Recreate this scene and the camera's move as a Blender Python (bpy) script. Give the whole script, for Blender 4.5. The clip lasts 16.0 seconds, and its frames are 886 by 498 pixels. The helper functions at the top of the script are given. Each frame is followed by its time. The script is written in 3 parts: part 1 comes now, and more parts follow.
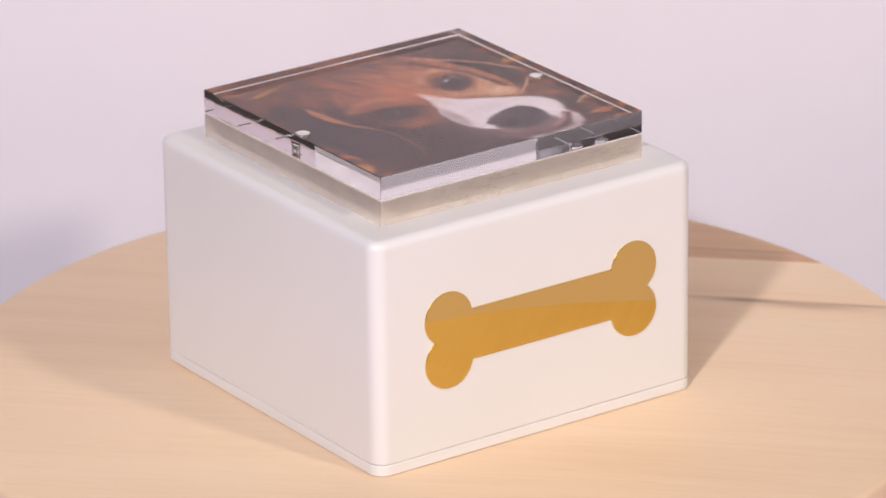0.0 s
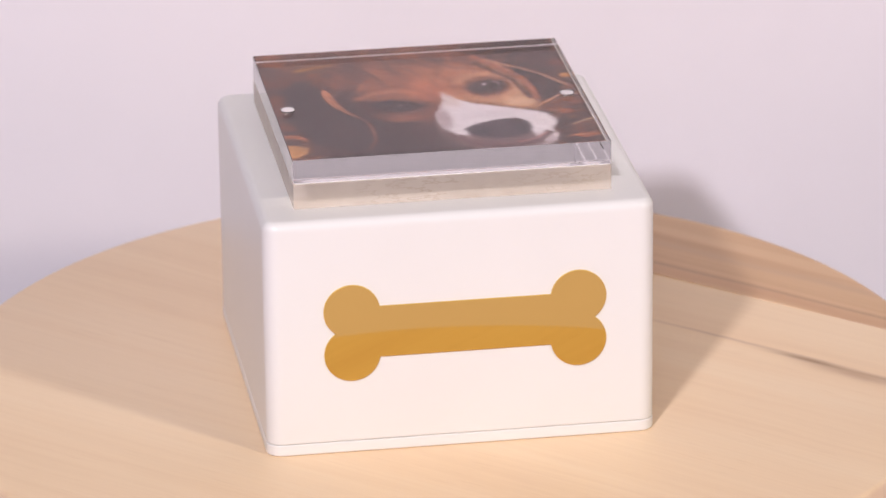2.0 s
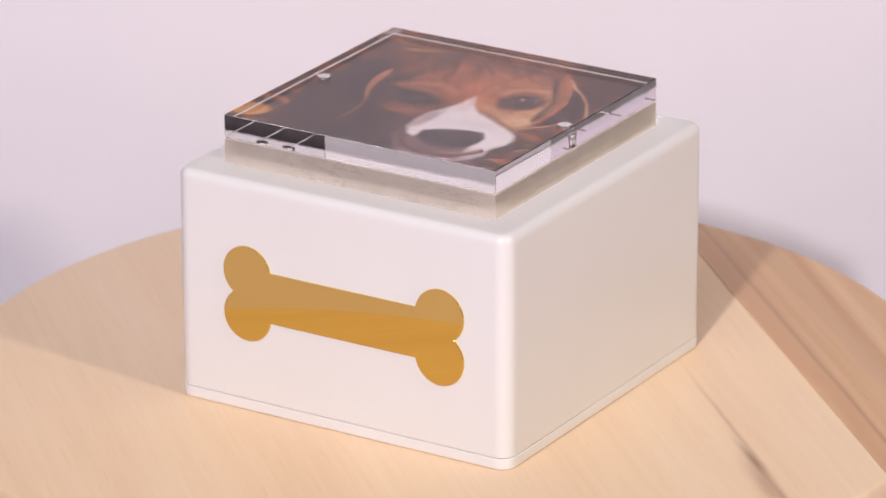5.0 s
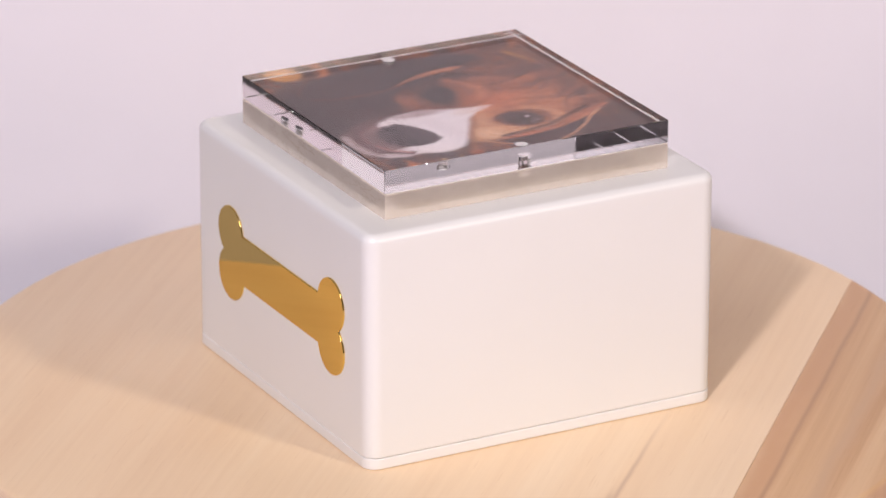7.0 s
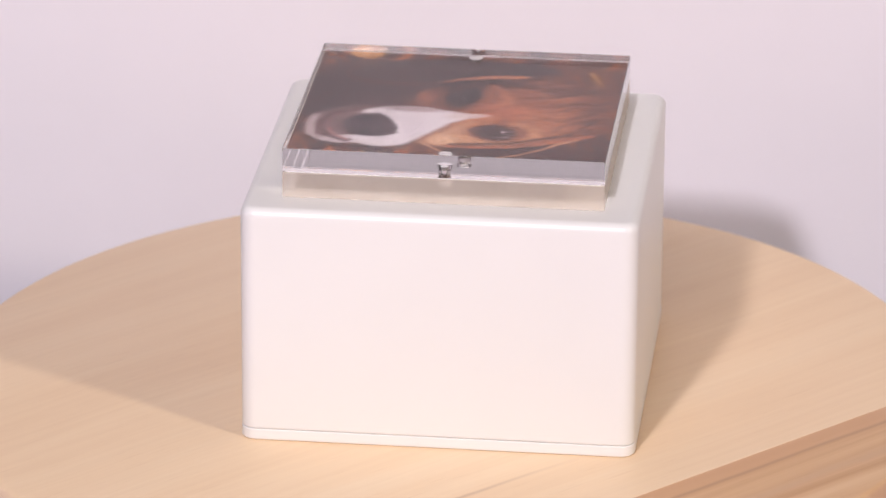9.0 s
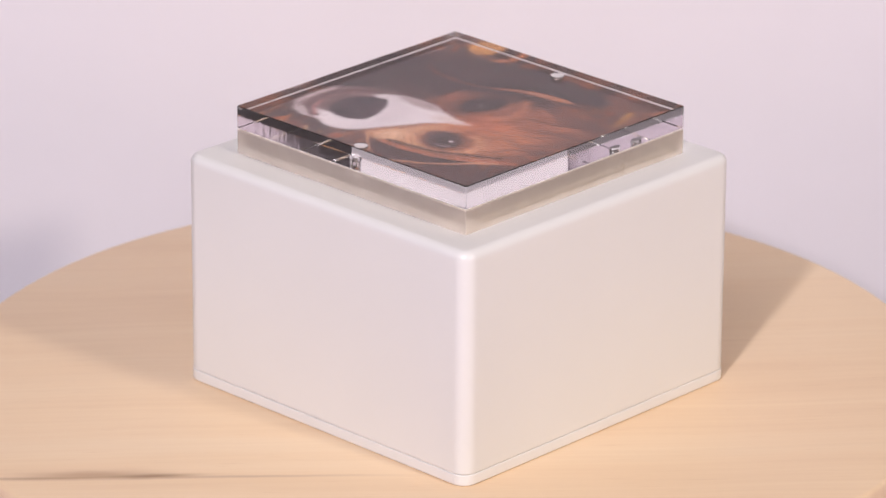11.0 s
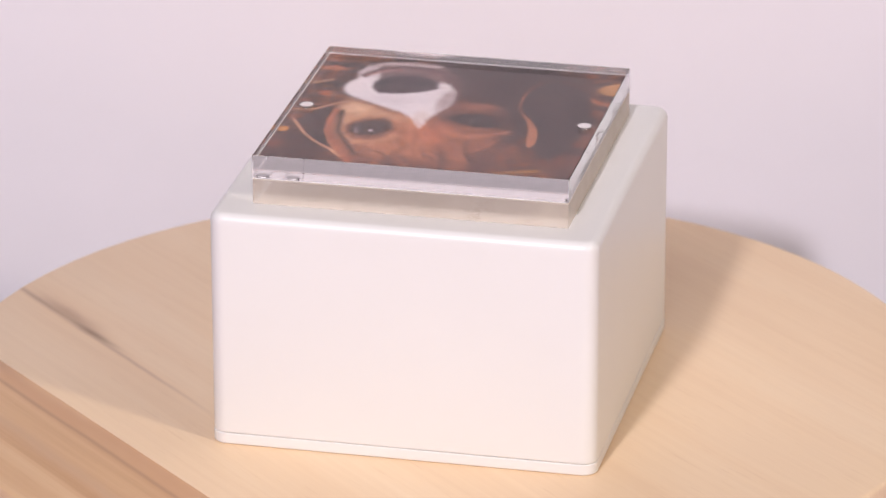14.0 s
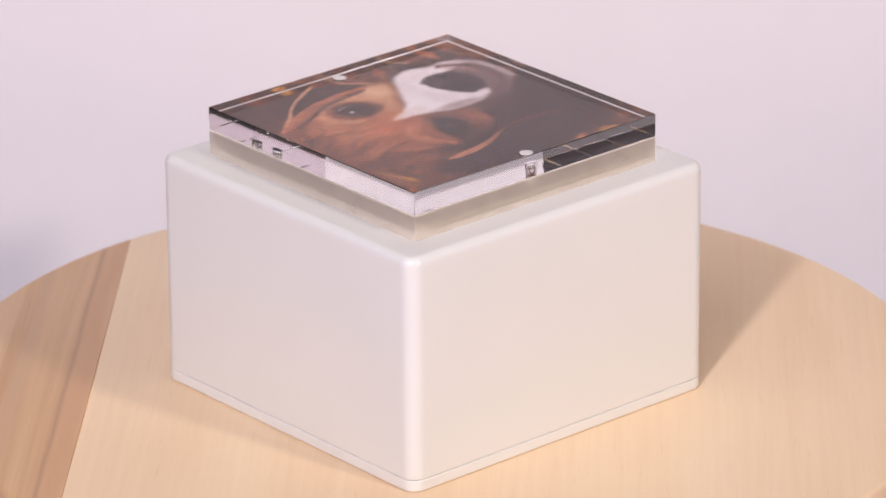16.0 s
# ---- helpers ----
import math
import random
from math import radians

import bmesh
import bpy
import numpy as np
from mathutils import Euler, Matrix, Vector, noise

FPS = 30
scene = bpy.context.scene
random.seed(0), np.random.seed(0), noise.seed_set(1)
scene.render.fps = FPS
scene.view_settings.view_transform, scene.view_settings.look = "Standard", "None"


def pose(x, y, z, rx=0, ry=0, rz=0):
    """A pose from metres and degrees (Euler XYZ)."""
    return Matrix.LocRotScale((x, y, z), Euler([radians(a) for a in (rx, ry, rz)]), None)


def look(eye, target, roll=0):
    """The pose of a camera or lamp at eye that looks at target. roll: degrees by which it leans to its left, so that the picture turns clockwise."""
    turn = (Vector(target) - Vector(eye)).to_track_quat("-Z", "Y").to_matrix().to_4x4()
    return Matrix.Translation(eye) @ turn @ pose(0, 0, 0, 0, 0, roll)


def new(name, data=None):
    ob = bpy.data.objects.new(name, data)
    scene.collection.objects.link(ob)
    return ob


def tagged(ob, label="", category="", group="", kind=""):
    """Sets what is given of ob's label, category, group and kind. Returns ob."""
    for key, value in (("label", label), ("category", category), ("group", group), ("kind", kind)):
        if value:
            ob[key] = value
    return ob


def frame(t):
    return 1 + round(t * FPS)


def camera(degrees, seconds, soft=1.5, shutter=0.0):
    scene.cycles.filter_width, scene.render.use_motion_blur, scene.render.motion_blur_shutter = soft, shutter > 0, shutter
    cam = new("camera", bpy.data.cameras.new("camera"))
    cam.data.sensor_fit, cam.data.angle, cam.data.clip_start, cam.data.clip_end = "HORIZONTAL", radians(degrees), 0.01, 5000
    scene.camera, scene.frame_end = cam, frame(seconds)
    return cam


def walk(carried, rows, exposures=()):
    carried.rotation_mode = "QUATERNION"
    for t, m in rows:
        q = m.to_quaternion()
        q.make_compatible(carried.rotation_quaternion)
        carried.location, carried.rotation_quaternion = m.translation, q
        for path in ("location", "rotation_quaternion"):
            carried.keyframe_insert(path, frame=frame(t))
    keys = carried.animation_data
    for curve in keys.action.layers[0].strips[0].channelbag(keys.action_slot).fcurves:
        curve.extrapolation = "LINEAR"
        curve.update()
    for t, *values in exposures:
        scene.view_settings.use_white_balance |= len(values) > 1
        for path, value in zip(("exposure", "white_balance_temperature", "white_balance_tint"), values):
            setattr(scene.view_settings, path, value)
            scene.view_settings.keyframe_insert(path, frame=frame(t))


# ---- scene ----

# ---------------------------------------------------------------- camera
EYE = (0.0, -1.6424, 0.7014)
TILT, YAW, ROLL = 21.734, 0.026, -0.279
AIM = (EYE[0] + math.sin(radians(YAW)) * math.cos(radians(TILT)),
       EYE[1] + math.cos(radians(YAW)) * math.cos(radians(TILT)),
       EYE[2] - math.sin(radians(TILT)))
cam = camera(9.765, 16.0)
cam.data.dof.use_dof, cam.data.dof.focus_distance, cam.data.dof.aperture_fstop = True, 1.69, 22.0
walk(cam, [(0.0, look(EYE, AIM, ROLL)), (16.0, look(EYE, AIM, ROLL))])

# ---------------------------------------------------------------- light
world = bpy.data.worlds.new("dim_room")
scene.world = world
world.use_nodes = True
world.node_tree.nodes["Background"].inputs[0].default_value = (0.9, 0.85, 1.0, 1)
world.node_tree.nodes["Background"].inputs[1].default_value = 0.02
scene.view_settings.exposure = 0.0
scene.cycles.max_bounces, scene.cycles.glossy_bounces, scene.cycles.transmission_bounces = 20, 14, 14
scene.cycles.diffuse_bounces = 10


def softbox(name, eye, target, size, power, colour):
    lamp = bpy.data.lights.new(name, "AREA")
    lamp.shape, lamp.size, lamp.energy, lamp.color = "SQUARE", size, power, colour
    ob = new(name, lamp)
    ob.matrix_world = look(eye, target)
    return ob


softbox("softbox_left", (-0.575, -1.82, 1.32), (0, 0, 0.03), 0.12, 30.5, (0.985, 0.92, 1.0))
softbox("softbox_right", (2.00, -1.70, 1.55), (0, 0, 0.03), 0.20, 32, (1.0, 0.87, 0.73))
# Added fill with no known source; it only lifts the shaded sides.
softbox("front_fill", (-0.45, -1.95, 2.05), (0, 0, 0.03), 0.9, 18, (0.985, 0.92, 1.0))


# ---------------------------------------------------------------- materials
def material(name, colour, rough=0.5, metal=0.0):
    mat = bpy.data.materials.new(name)
    mat.use_nodes = True
    b = mat.node_tree.nodes["Principled BSDF"]
    b.inputs["Base Color"].default_value = (*colour, 1)
    b.inputs["Roughness"].default_value = rough
    b.inputs["Metallic"].default_value = metal
    return mat, mat.node_tree.nodes, mat.node_tree.links, b


def coords(nodes, links, scale=(1, 1, 1), turn=0.0):
    tc, spin, mp = nodes.new("ShaderNodeTexCoord"), nodes.new("ShaderNodeMapping"), nodes.new("ShaderNodeMapping")
    spin.inputs["Rotation"].default_value = (0, 0, radians(turn))
    mp.inputs["Scale"].default_value = scale
    links.new(tc.outputs["Object"], spin.inputs["Vector"])
    links.new(spin.outputs["Vector"], mp.inputs["Vector"])
    return mp.outputs["Vector"]


def noise_tex(nodes, links, vec, scale, detail=4.0, rough=0.55, distort=0.0):
    n = nodes.new("ShaderNodeTexNoise")
    n.inputs["Scale"].default_value, n.inputs["Detail"].default_value = scale, detail
    n.inputs["Roughness"].default_value, n.inputs["Distortion"].default_value = rough, distort
    links.new(vec, n.inputs["Vector"])
    return n.outputs["Fac"]


def ramp(nodes, links, fac, stops):
    r = nodes.new("ShaderNodeValToRGB")
    while len(r.color_ramp.elements) < len(stops):
        r.color_ramp.elements.new(0.5)
    for e, (p, c) in zip(r.color_ramp.elements, stops):
        e.position, e.color = p, (*c, 1)
    links.new(fac, r.inputs["Fac"])
    return r.outputs["Color"]


def mixed(nodes, links, kind, fac, a, b):
    m = nodes.new("ShaderNodeMix")
    m.data_type, m.blend_type = "RGBA", kind
    for sock, v in ((m.inputs[0], fac), (m.inputs[6], a), (m.inputs[7], b)):
        if isinstance(v, (int, float)):
            sock.default_value = v
        elif isinstance(v, tuple):
            sock.default_value = (*v, 1)
        else:
            links.new(v, sock)
    return m.outputs[2]


def bump(nodes, links, height, strength, distance, b):
    n = nodes.new("ShaderNodeBump")
    n.inputs["Strength"].default_value, n.inputs["Distance"].default_value = strength, distance
    links.new(height, n.inputs["Height"])
    links.new(n.outputs["Normal"], b.inputs["Normal"])


def make_paint(name, colour, rough):
    mat, nodes, links, b = material(name, colour, rough)
    v = coords(nodes, links)
    tone = noise_tex(nodes, links, v, 14, 3)
    dark = tuple(c * 0.955 for c in colour)
    links.new(ramp(nodes, links, tone, [(0.15, dark), (0.85, colour)]), b.inputs["Base Color"])
    if rough > 0.5:
        bump(nodes, links, noise_tex(nodes, links, v, 420, 2), 0.05, 0.0004, b)
    sheen = nodes.new("ShaderNodeMapRange")
    sheen.inputs["To Min"].default_value, sheen.inputs["To Max"].default_value = rough - 0.04, rough + 0.06
    links.new(noise_tex(nodes, links, v, 12, 2), sheen.inputs["Value"])
    links.new(sheen.outputs["Result"], b.inputs["Roughness"])
    return mat


GRAIN = 46.5      # normal of the boards' joints, degrees


def make_wood(name, stops, streaks, across=26, rough=0.42):
    mat, nodes, links, b = material(name, stops[0][1], rough)
    along = coords(nodes, links, (1, 1, 1), -GRAIN)
    broad = coords(nodes, links, (across, 2.2, 8), -GRAIN)
    fine = coords(nodes, links, (420, 9, 60), -GRAIN)
    g = noise_tex(nodes, links, broad, 1.0, 5, 0.6, 0.7)
    col = ramp(nodes, links, g, stops)
    f = noise_tex(nodes, links, fine, 1.0, 4, 0.6)
    col = mixed(nodes, links, "MULTIPLY", 0.18, col, ramp(nodes, links, f, [(0.35, (0.84, 0.78, 0.72)), (0.6, (1, 1, 1))]))
    cloud = noise_tex(nodes, links, coords(nodes, links, (9, 5, 5), -GRAIN), 1.0, 2)
    col = mixed(nodes, links, "MULTIPLY", 0.40, col, ramp(nodes, links, cloud, [(0.3, (0.88, 0.82, 0.77)), (0.7, (1, 1, 1))]))
    for centre, length, middle, width, dark in streaks:
        sep = nodes.new("ShaderNodeSeparateXYZ")
        links.new(along, sep.inputs[0])
        wob = noise_tex(nodes, links, coords(nodes, links, (30, 16, 8), -GRAIN), 1.0, 4)
        def m(op, a, b2):
            n = nodes.new("ShaderNodeMath")
            n.operation = op
            for i, val in enumerate((a, b2)):
                if isinstance(val, (int, float)):
                    n.inputs[i].default_value = val
                else:
                    links.new(val, n.inputs[i])
            return n.outputs[0]
        off = m("ADD", m("SUBTRACT", sep.outputs[0], centre), m("MULTIPLY", m("SUBTRACT", wob, 0.5), width * 3.0))
        a = m("POWER", m("DIVIDE", off, width), 2.0)
        c = m("POWER", m("DIVIDE", m("SUBTRACT", sep.outputs[1], middle), length), 2.0)
        fac = m("MULTIPLY", m("POWER", 2.718, m("MULTIPLY", m("ADD", a, c), -1.0)), 0.85)
        col = mixed(nodes, links, "MIX", fac, col, dark)
    pores = noise_tex(nodes, links, coords(nodes, links, (900, 45, 200), -GRAIN), 1.0, 2)
    col = mixed(nodes, links, "MULTIPLY", 0.25, col, ramp(nodes, links, pores, [(0.28, (0.80, 0.72, 0.64)), (0.36, (1, 1, 1))]))
    links.new(col, b.inputs["Base Color"])
    bump(nodes, links, f, 0.12, 0.0003, b)
    return mat


WHITE = make_paint("white_lacquer", (0.835, 0.825, 0.81), 0.33)
WALL = make_paint("white_wall_paint", (0.865, 0.825, 0.885), 0.85)
TABLE = make_paint("white_table_paper", (0.75, 0.63, 0.72), 0.7)
ROOM = make_paint("grey_room_paint", (0.50, 0.47, 0.50), 0.8)
# Near-black colour in place of an unlit room, for the black reflections.
DARK = make_paint("unlit_room_black", (0.03, 0.027, 0.026), 0.8)
PALE = make_wood("pale_pine", [(0.25, (0.83, 0.61, 0.395)), (0.5, (0.89, 0.68, 0.455)), (0.75, (0.91, 0.72, 0.50))],
                 [(0.0785, 0.020, -0.120, 0.0034, (0.52, 0.34, 0.21)), (0.0810, 0.032, -0.132, 0.0012, (0.48, 0.31, 0.19)),
                  (0.0825, 0.045, -0.070, 0.0009, (0.62, 0.43, 0.28)), (0.0808, 0.013, -0.099, 0.0017, (0.32, 0.195, 0.11))])
BROWN = make_wood("brown_heartwood", [(0.25, (0.54, 0.31, 0.16)), (0.45, (0.67, 0.43, 0.24)), (0.75, (0.78, 0.55, 0.335))],
                  [(0.1230, 0.5, 0.0, 0.0050, (0.60, 0.345, 0.19)), (0.1282, 0.5, 0.0, 0.0010, (0.47, 0.275, 0.16)), (0.145, 0.5, 0.0, 0.0025, (0.60, 0.39, 0.235))], 70)
GOLD, _n, _l, _b = material("polished_brass", (0.84, 0.59, 0.165), 0.07, 1.0)
_f = noise_tex(_n, _l, coords(_n, _l, (12, 12, 900)), 1.0, 3)
_r = _n.new("ShaderNodeMapRange")
_r.inputs["To Min"].default_value, _r.inputs["To Max"].default_value = 0.02, 0.06
_l.new(_f, _r.inputs["Value"])
_l.new(_r.outputs["Result"], _b.inputs["Roughness"])
NICKEL, *_ = material("nickel_plate", (0.78, 0.76, 0.72), 0.16, 1.0)
FROST, *_ = material("frosted_pocket", (0.52, 0.50, 0.51), 0.4)
PAPER, *_ = material("photo_paper_back", (0.78, 0.77, 0.78), 0.6)
PAD, _n, _l, _b = material("adhesive_film", (0.6, 0.57, 0.5), 0.5)
_v = coords(_n, _l)
_l.new(ramp(_n, _l, noise_tex(_n, _l, _v, 130, 5, 0.7), [(0.35, (0.64, 0.56, 0.48)), (0.5, (0.78, 0.70, 0.62)), (0.68, (0.86, 0.80, 0.74))]), _b.inputs["Base Color"])
ACRYLIC, _n, _l, _b = material("clear_acrylic", (0.985, 0.985, 0.98), 0.0)
_b.inputs["Transmission Weight"].default_value, _b.inputs["IOR"].default_value = 1.0, 1.49
EDGE, _n, _l, _b = material("flame_polished_edge", (0.985, 0.985, 0.98), 0.0)
_b.inputs["Transmission Weight"].default_value, _b.inputs["IOR"].default_value = 1.0, 1.49
bump(_n, _l, noise_tex(_n, _l, coords(_n, _l, (1, 1, 0.3)), 420, 3, 0.6), 0.08, 0.0003, _b)
# Bottom plate: a beige diffuse share paints in light scattered within the acrylic.
GLOW_ACRYLIC, _n, _l, _b = material("acrylic_with_painted_glow", (0.985, 0.985, 0.98), 0.02)
_b.inputs["Transmission Weight"].default_value, _b.inputs["IOR"].default_value = 1.0, 1.49
_d = _n.new("ShaderNodeBsdfDiffuse")
_v = coords(_n, _l)
_inner_glow = ramp(_n, _l, noise_tex(_n, _l, _v, 45, 3, 0.6), [(0.30, (0.62, 0.54, 0.47)), (0.70, (0.73, 0.645, 0.57))])
_smear = ramp(_n, _l, noise_tex(_n, _l, coords(_n, _l, (1, 1, 3.5)), 90, 4, 0.6), [(0.46, (1, 1, 1)), (0.49, (0.80, 0.78, 0.75)), (0.53, (1, 1, 1))])
_where = ramp(_n, _l, noise_tex(_n, _l, _v, 24, 2), [(0.52, (0, 0, 0)), (0.66, (1, 1, 1))])
_l.new(mixed(_n, _l, "MULTIPLY", _where, _inner_glow, _smear), _d.inputs["Color"])
_m = _n.new("ShaderNodeMixShader")
_m.inputs[0].default_value = 0.53
_l.new(_b.outputs[0], _m.inputs[1])
_l.new(_d.outputs[0], _m.inputs[2])
_l.new(_m.outputs[0], _n["Material Output"].inputs["Surface"])
PRINT, _n, _l, _b = material("photo_print", (0.3, 0.2, 0.1), 0.45)
_a = _n.new("ShaderNodeVertexColor")
_a.layer_name = "print"
_b.inputs["Specular IOR Level"].default_value = 0.1
_l.new(_a.outputs["Color"], _b.inputs["Base Color"])


# ---------------------------------------------------------------- mesh helpers
def part(name, bm, mat, parent=None, label=""):
    me = bpy.data.meshes.new(name)
    bmesh.ops.recalc_face_normals(bm, faces=bm.faces)
    bm.to_mesh(me)
    bm.free()
    me.materials.append(mat)
    ob = new(name, me)
    ob.parent = parent
    return tagged(ob, label=label)


def empty(name, label, category):
    return tagged(new(name), label=label, category=category)


def rounded_outline(hx, hy, r, n=8):
    pts = []
    for cx, cy, a0 in ((hx - r, hy - r, 0), (-hx + r, hy - r, 90), (-hx + r, -hy + r, 180), (hx - r, -hy + r, 270)):
        arc = []
        for i in range(n + 1):
            a = radians(a0 + 90 * i / n)
            arc.append((cx + r * math.cos(a), cy + r * math.sin(a)))
        a, e = radians(a0), min(0.0006, r)
        arc.insert(0, (arc[0][0] + e * math.sin(a), arc[0][1] - e * math.cos(a)))
        arc.append((arc[-1][0] - e * math.cos(a), arc[-1][1] - e * math.sin(a)))
        pts += arc
    return pts


def loft(rings):
    """A closed solid through rings of equal count, from bottom to top."""
    bm = bmesh.new()
    vs = [[bm.verts.new(p) for p in ring] for ring in rings]
    n = len(vs[0])
    for a, b in zip(vs, vs[1:]):
        for i in range(n):
            bm.faces.new((a[i], a[(i + 1) % n], b[(i + 1) % n], b[i]))
    bm.faces.new(vs[0][::-1])
    bm.faces.new(vs[-1])
    return bm


def slab(hx, hy, r, profile, centre=(0, 0), n=8):
    """A rounded slab; profile: (inset, z) from bottom to top."""
    return loft([[(x + centre[0], y + centre[1], z) for x, y in rounded_outline(hx - i, hy - i, max(r - i, 0.0002), n)]
                 for i, z in profile])


def round_over(r, z, up=True, n=6):
    """A quarter round at the top or bottom edge of a slab."""
    out = []
    for k in range(n + 1):
        a = radians(90 * k / n)
        out.append((r - r * math.cos(a), z - r + r * math.sin(a)) if up else (r - r * math.cos(a), z + r - r * math.sin(a)))
    return out if up else out[::-1]


def smooth(ob, angle=35):
    ob.data.shade_smooth()
    ob.data.set_sharp_from_angle(angle=radians(angle))
    return ob


def box(x0, x1, y0, y1, z0, z1):
    bm = bmesh.new()
    bmesh.ops.create_cube(bm, size=1)
    for v in bm.verts:
        v.co = ((x0 + x1) / 2 + v.co.x * (x1 - x0), (y0 + y1) / 2 + v.co.y * (y1 - y0), (z0 + z1) / 2 + v.co.z * (z1 - z0))
    return bm


# ---------------------------------------------------------------- setting
def build_room():
    # The grey side piece is unseen, added to dim reflections in plaque and acrylic.
    for name, b in (("wall_north", (-0.26, 2.4, 0.225, 0.245, -0.02, 0.13)), ("wall_north_low", (-0.26, 2.4, 0.225, 0.245, -0.75, -0.02)), ("reflected_side_panel", (-0.45, -0.26, 0.225, 0.245, -0.75, -0.02))):
        tagged(part(name, box(*b), ROOM if name == "reflected_side_panel" else WALL), "low partition behind the turntable, white with an unseen grey reflected side", "wall", kind="structure")
    # Out of view: added so the block's top and edges mirror something dimmer.
    tagged(part("unseen_reflected_wall", box(-0.5, 1.0, 0.7, 0.75, -0.75, 2.4), ROOM), "unseen grey wall added behind the partition for dim reflections", "wall", kind="structure")
    # Unseen room shell; its black sides are chosen by what brass and acrylic mirror.
    for name, b, cat in (("floor", (-2.6, 2.6, -3.2, 1.6, -0.85, -0.75), "floor"), ("ceiling", (-2.6, 2.6, -3.2, 1.6, 2.4, 2.5), "ceiling"),
                         ("wall_west", (-2.7, -2.6, -3.2, 1.6, -0.75, 2.4), "wall"), ("wall_east", (2.6, 2.7, -3.2, 1.6, -0.75, 2.4), "wall"),
                         ("wall_south", (-2.6, 2.6, -3.3, -3.2, -0.75, 2.4), "wall"), ("wall_back", (-2.6, 2.6, 1.6, 1.7, -0.75, 2.4), "wall")):
        mat = DARK if name in ("floor", "wall_back", "wall_east") else ROOM
        tagged(part(name, box(*b), mat), "plain " + ("dark " if mat == DARK else "grey ") + cat + " of the unseen surrounding room", cat, kind="structure")


DISC_R, DISC_T = 0.1715, 0.018
JOINT = 0.1194


def disc_piece(lo, hi):
    """The stretch of the round top between two joints, with eased edges."""
    def ring(r, z, e):
        pts, a, c = [], max(lo + e, -r), min(hi - e, r)
        t0, t1 = math.acos(max(-1, min(1, a / r))), math.acos(max(-1, min(1, c / r)))
        n = 60
        for i in range(n + 1):
            t = t0 + (t1 - t0) * i / n
            pts.append((r * math.cos(t), r * math.sin(t)))
        for i in range(n + 1):
            t = -t1 + (t1 - t0) * i / n
            pts.append((r * math.cos(t), r * math.sin(t)))
        g = radians(GRAIN)
        return [(x * math.cos(g) - y * math.sin(g), x * math.sin(g) + y * math.cos(g), z) for x, y in pts]
    e = 0.0001
    rings = [ring(DISC_R - 0.004, -DISC_T, 0), ring(DISC_R - 0.001, -DISC_T + 0.002, 0), ring(DISC_R, -DISC_T + 0.005, 0), ring(DISC_R, -0.0025, 0)]
    rings += [ring(DISC_R - i, z, 0 if k < 4 else e * (k - 3) / 2) for k, (i, z) in enumerate(round_over(0.0016, 0.0)[1:])]
    if lo < 0:      # the wide board is a little warped: its middle leans, its rim runs true
        for r, k in ((0.150, 0.0), (0.126, 0.55), (0.106, 1.0), (0.05, 1.0)):
            rings.append([(x, y, k * (0.00104 * x - 0.0101 * y)) for x, y, z in ring(r, 0, e)])
    bm = loft(rings)
    bmesh.ops.remove_doubles(bm, verts=bm.verts, dist=0.00002)
    return bm


def build_turntable():
    thing = empty("turntable", "round pale wooden turntable top with one brown board", "turntable")
    smooth(part("board", disc_piece(-1, JOINT), PALE, thing, "wide pale pine board with a dark streak"), 40)
    smooth(part("board", disc_piece(JOINT, 1), BROWN, thing, "brown striped heartwood board"), 40)
    bm = loft([[(r * math.cos(radians(i * 7.5)), r * math.sin(radians(i * 7.5)), z) for i in range(48)]
               for r, z in ((0.045, -0.045), (0.045, -0.034), (0.04, -0.033), (0.04, -0.0178))])
    smooth(part("turntable_base", bm, ROOM, thing))
    return thing


def build_table():
    thing = empty("table", "table under the turntable covered in pale lilac-white paper", "table")
    part("tabletop", slab(0.605, 0.42, 0.01, [(0.002, -0.075), (0, -0.073)] + round_over(0.003, -0.045), (0.055, -0.37)), TABLE, thing)
    for x in (-0.51, 0.62):
        for y in (-0.75, 0.01):
            part("leg", box(x - 0.025, x + 0.025, y - 0.025, y + 0.025, -0.75, -0.075), TABLE, thing)
    return thing


# ---------------------------------------------------------------- urn
UX, UY, HX, HY, TOP = -0.0024, 0.0053, 0.0653, 0.0659, 0.0824


def build_urn():
    thing = empty("pet_urn", "white lacquered square wooden pet urn with gold bone plaque", "urn")
    prof = [(0.0035, 0.0036), (0.0035, 0.0042)] + round_over(0.0002, 0.0042, False, 2) + [(0, 0.0048), (0, TOP - 0.0036)] + round_over(0.0030, TOP) + [(0.0037, TOP)]
    smooth(part("body", slab(HX, HY, 0.0052, prof, (UX, UY), 10), WHITE, thing), 50)
    prof = round_over(0.0006, 0.0, False, 3) + [(0, 0.0010), (0, 0.0034)] + round_over(0.0002, 0.0039, True, 2)
    smooth(part("base_plate", slab(HX + 0.0001, HY + 0.0001, 0.0052, prof, (UX, UY), 10), WHITE, thing), 50)
    smooth(part("bone_plaque", bone(-0.0010, 0.0427, UY - HY), GOLD, thing, "polished gold bone-shaped metal plaque"), 40)
    return thing


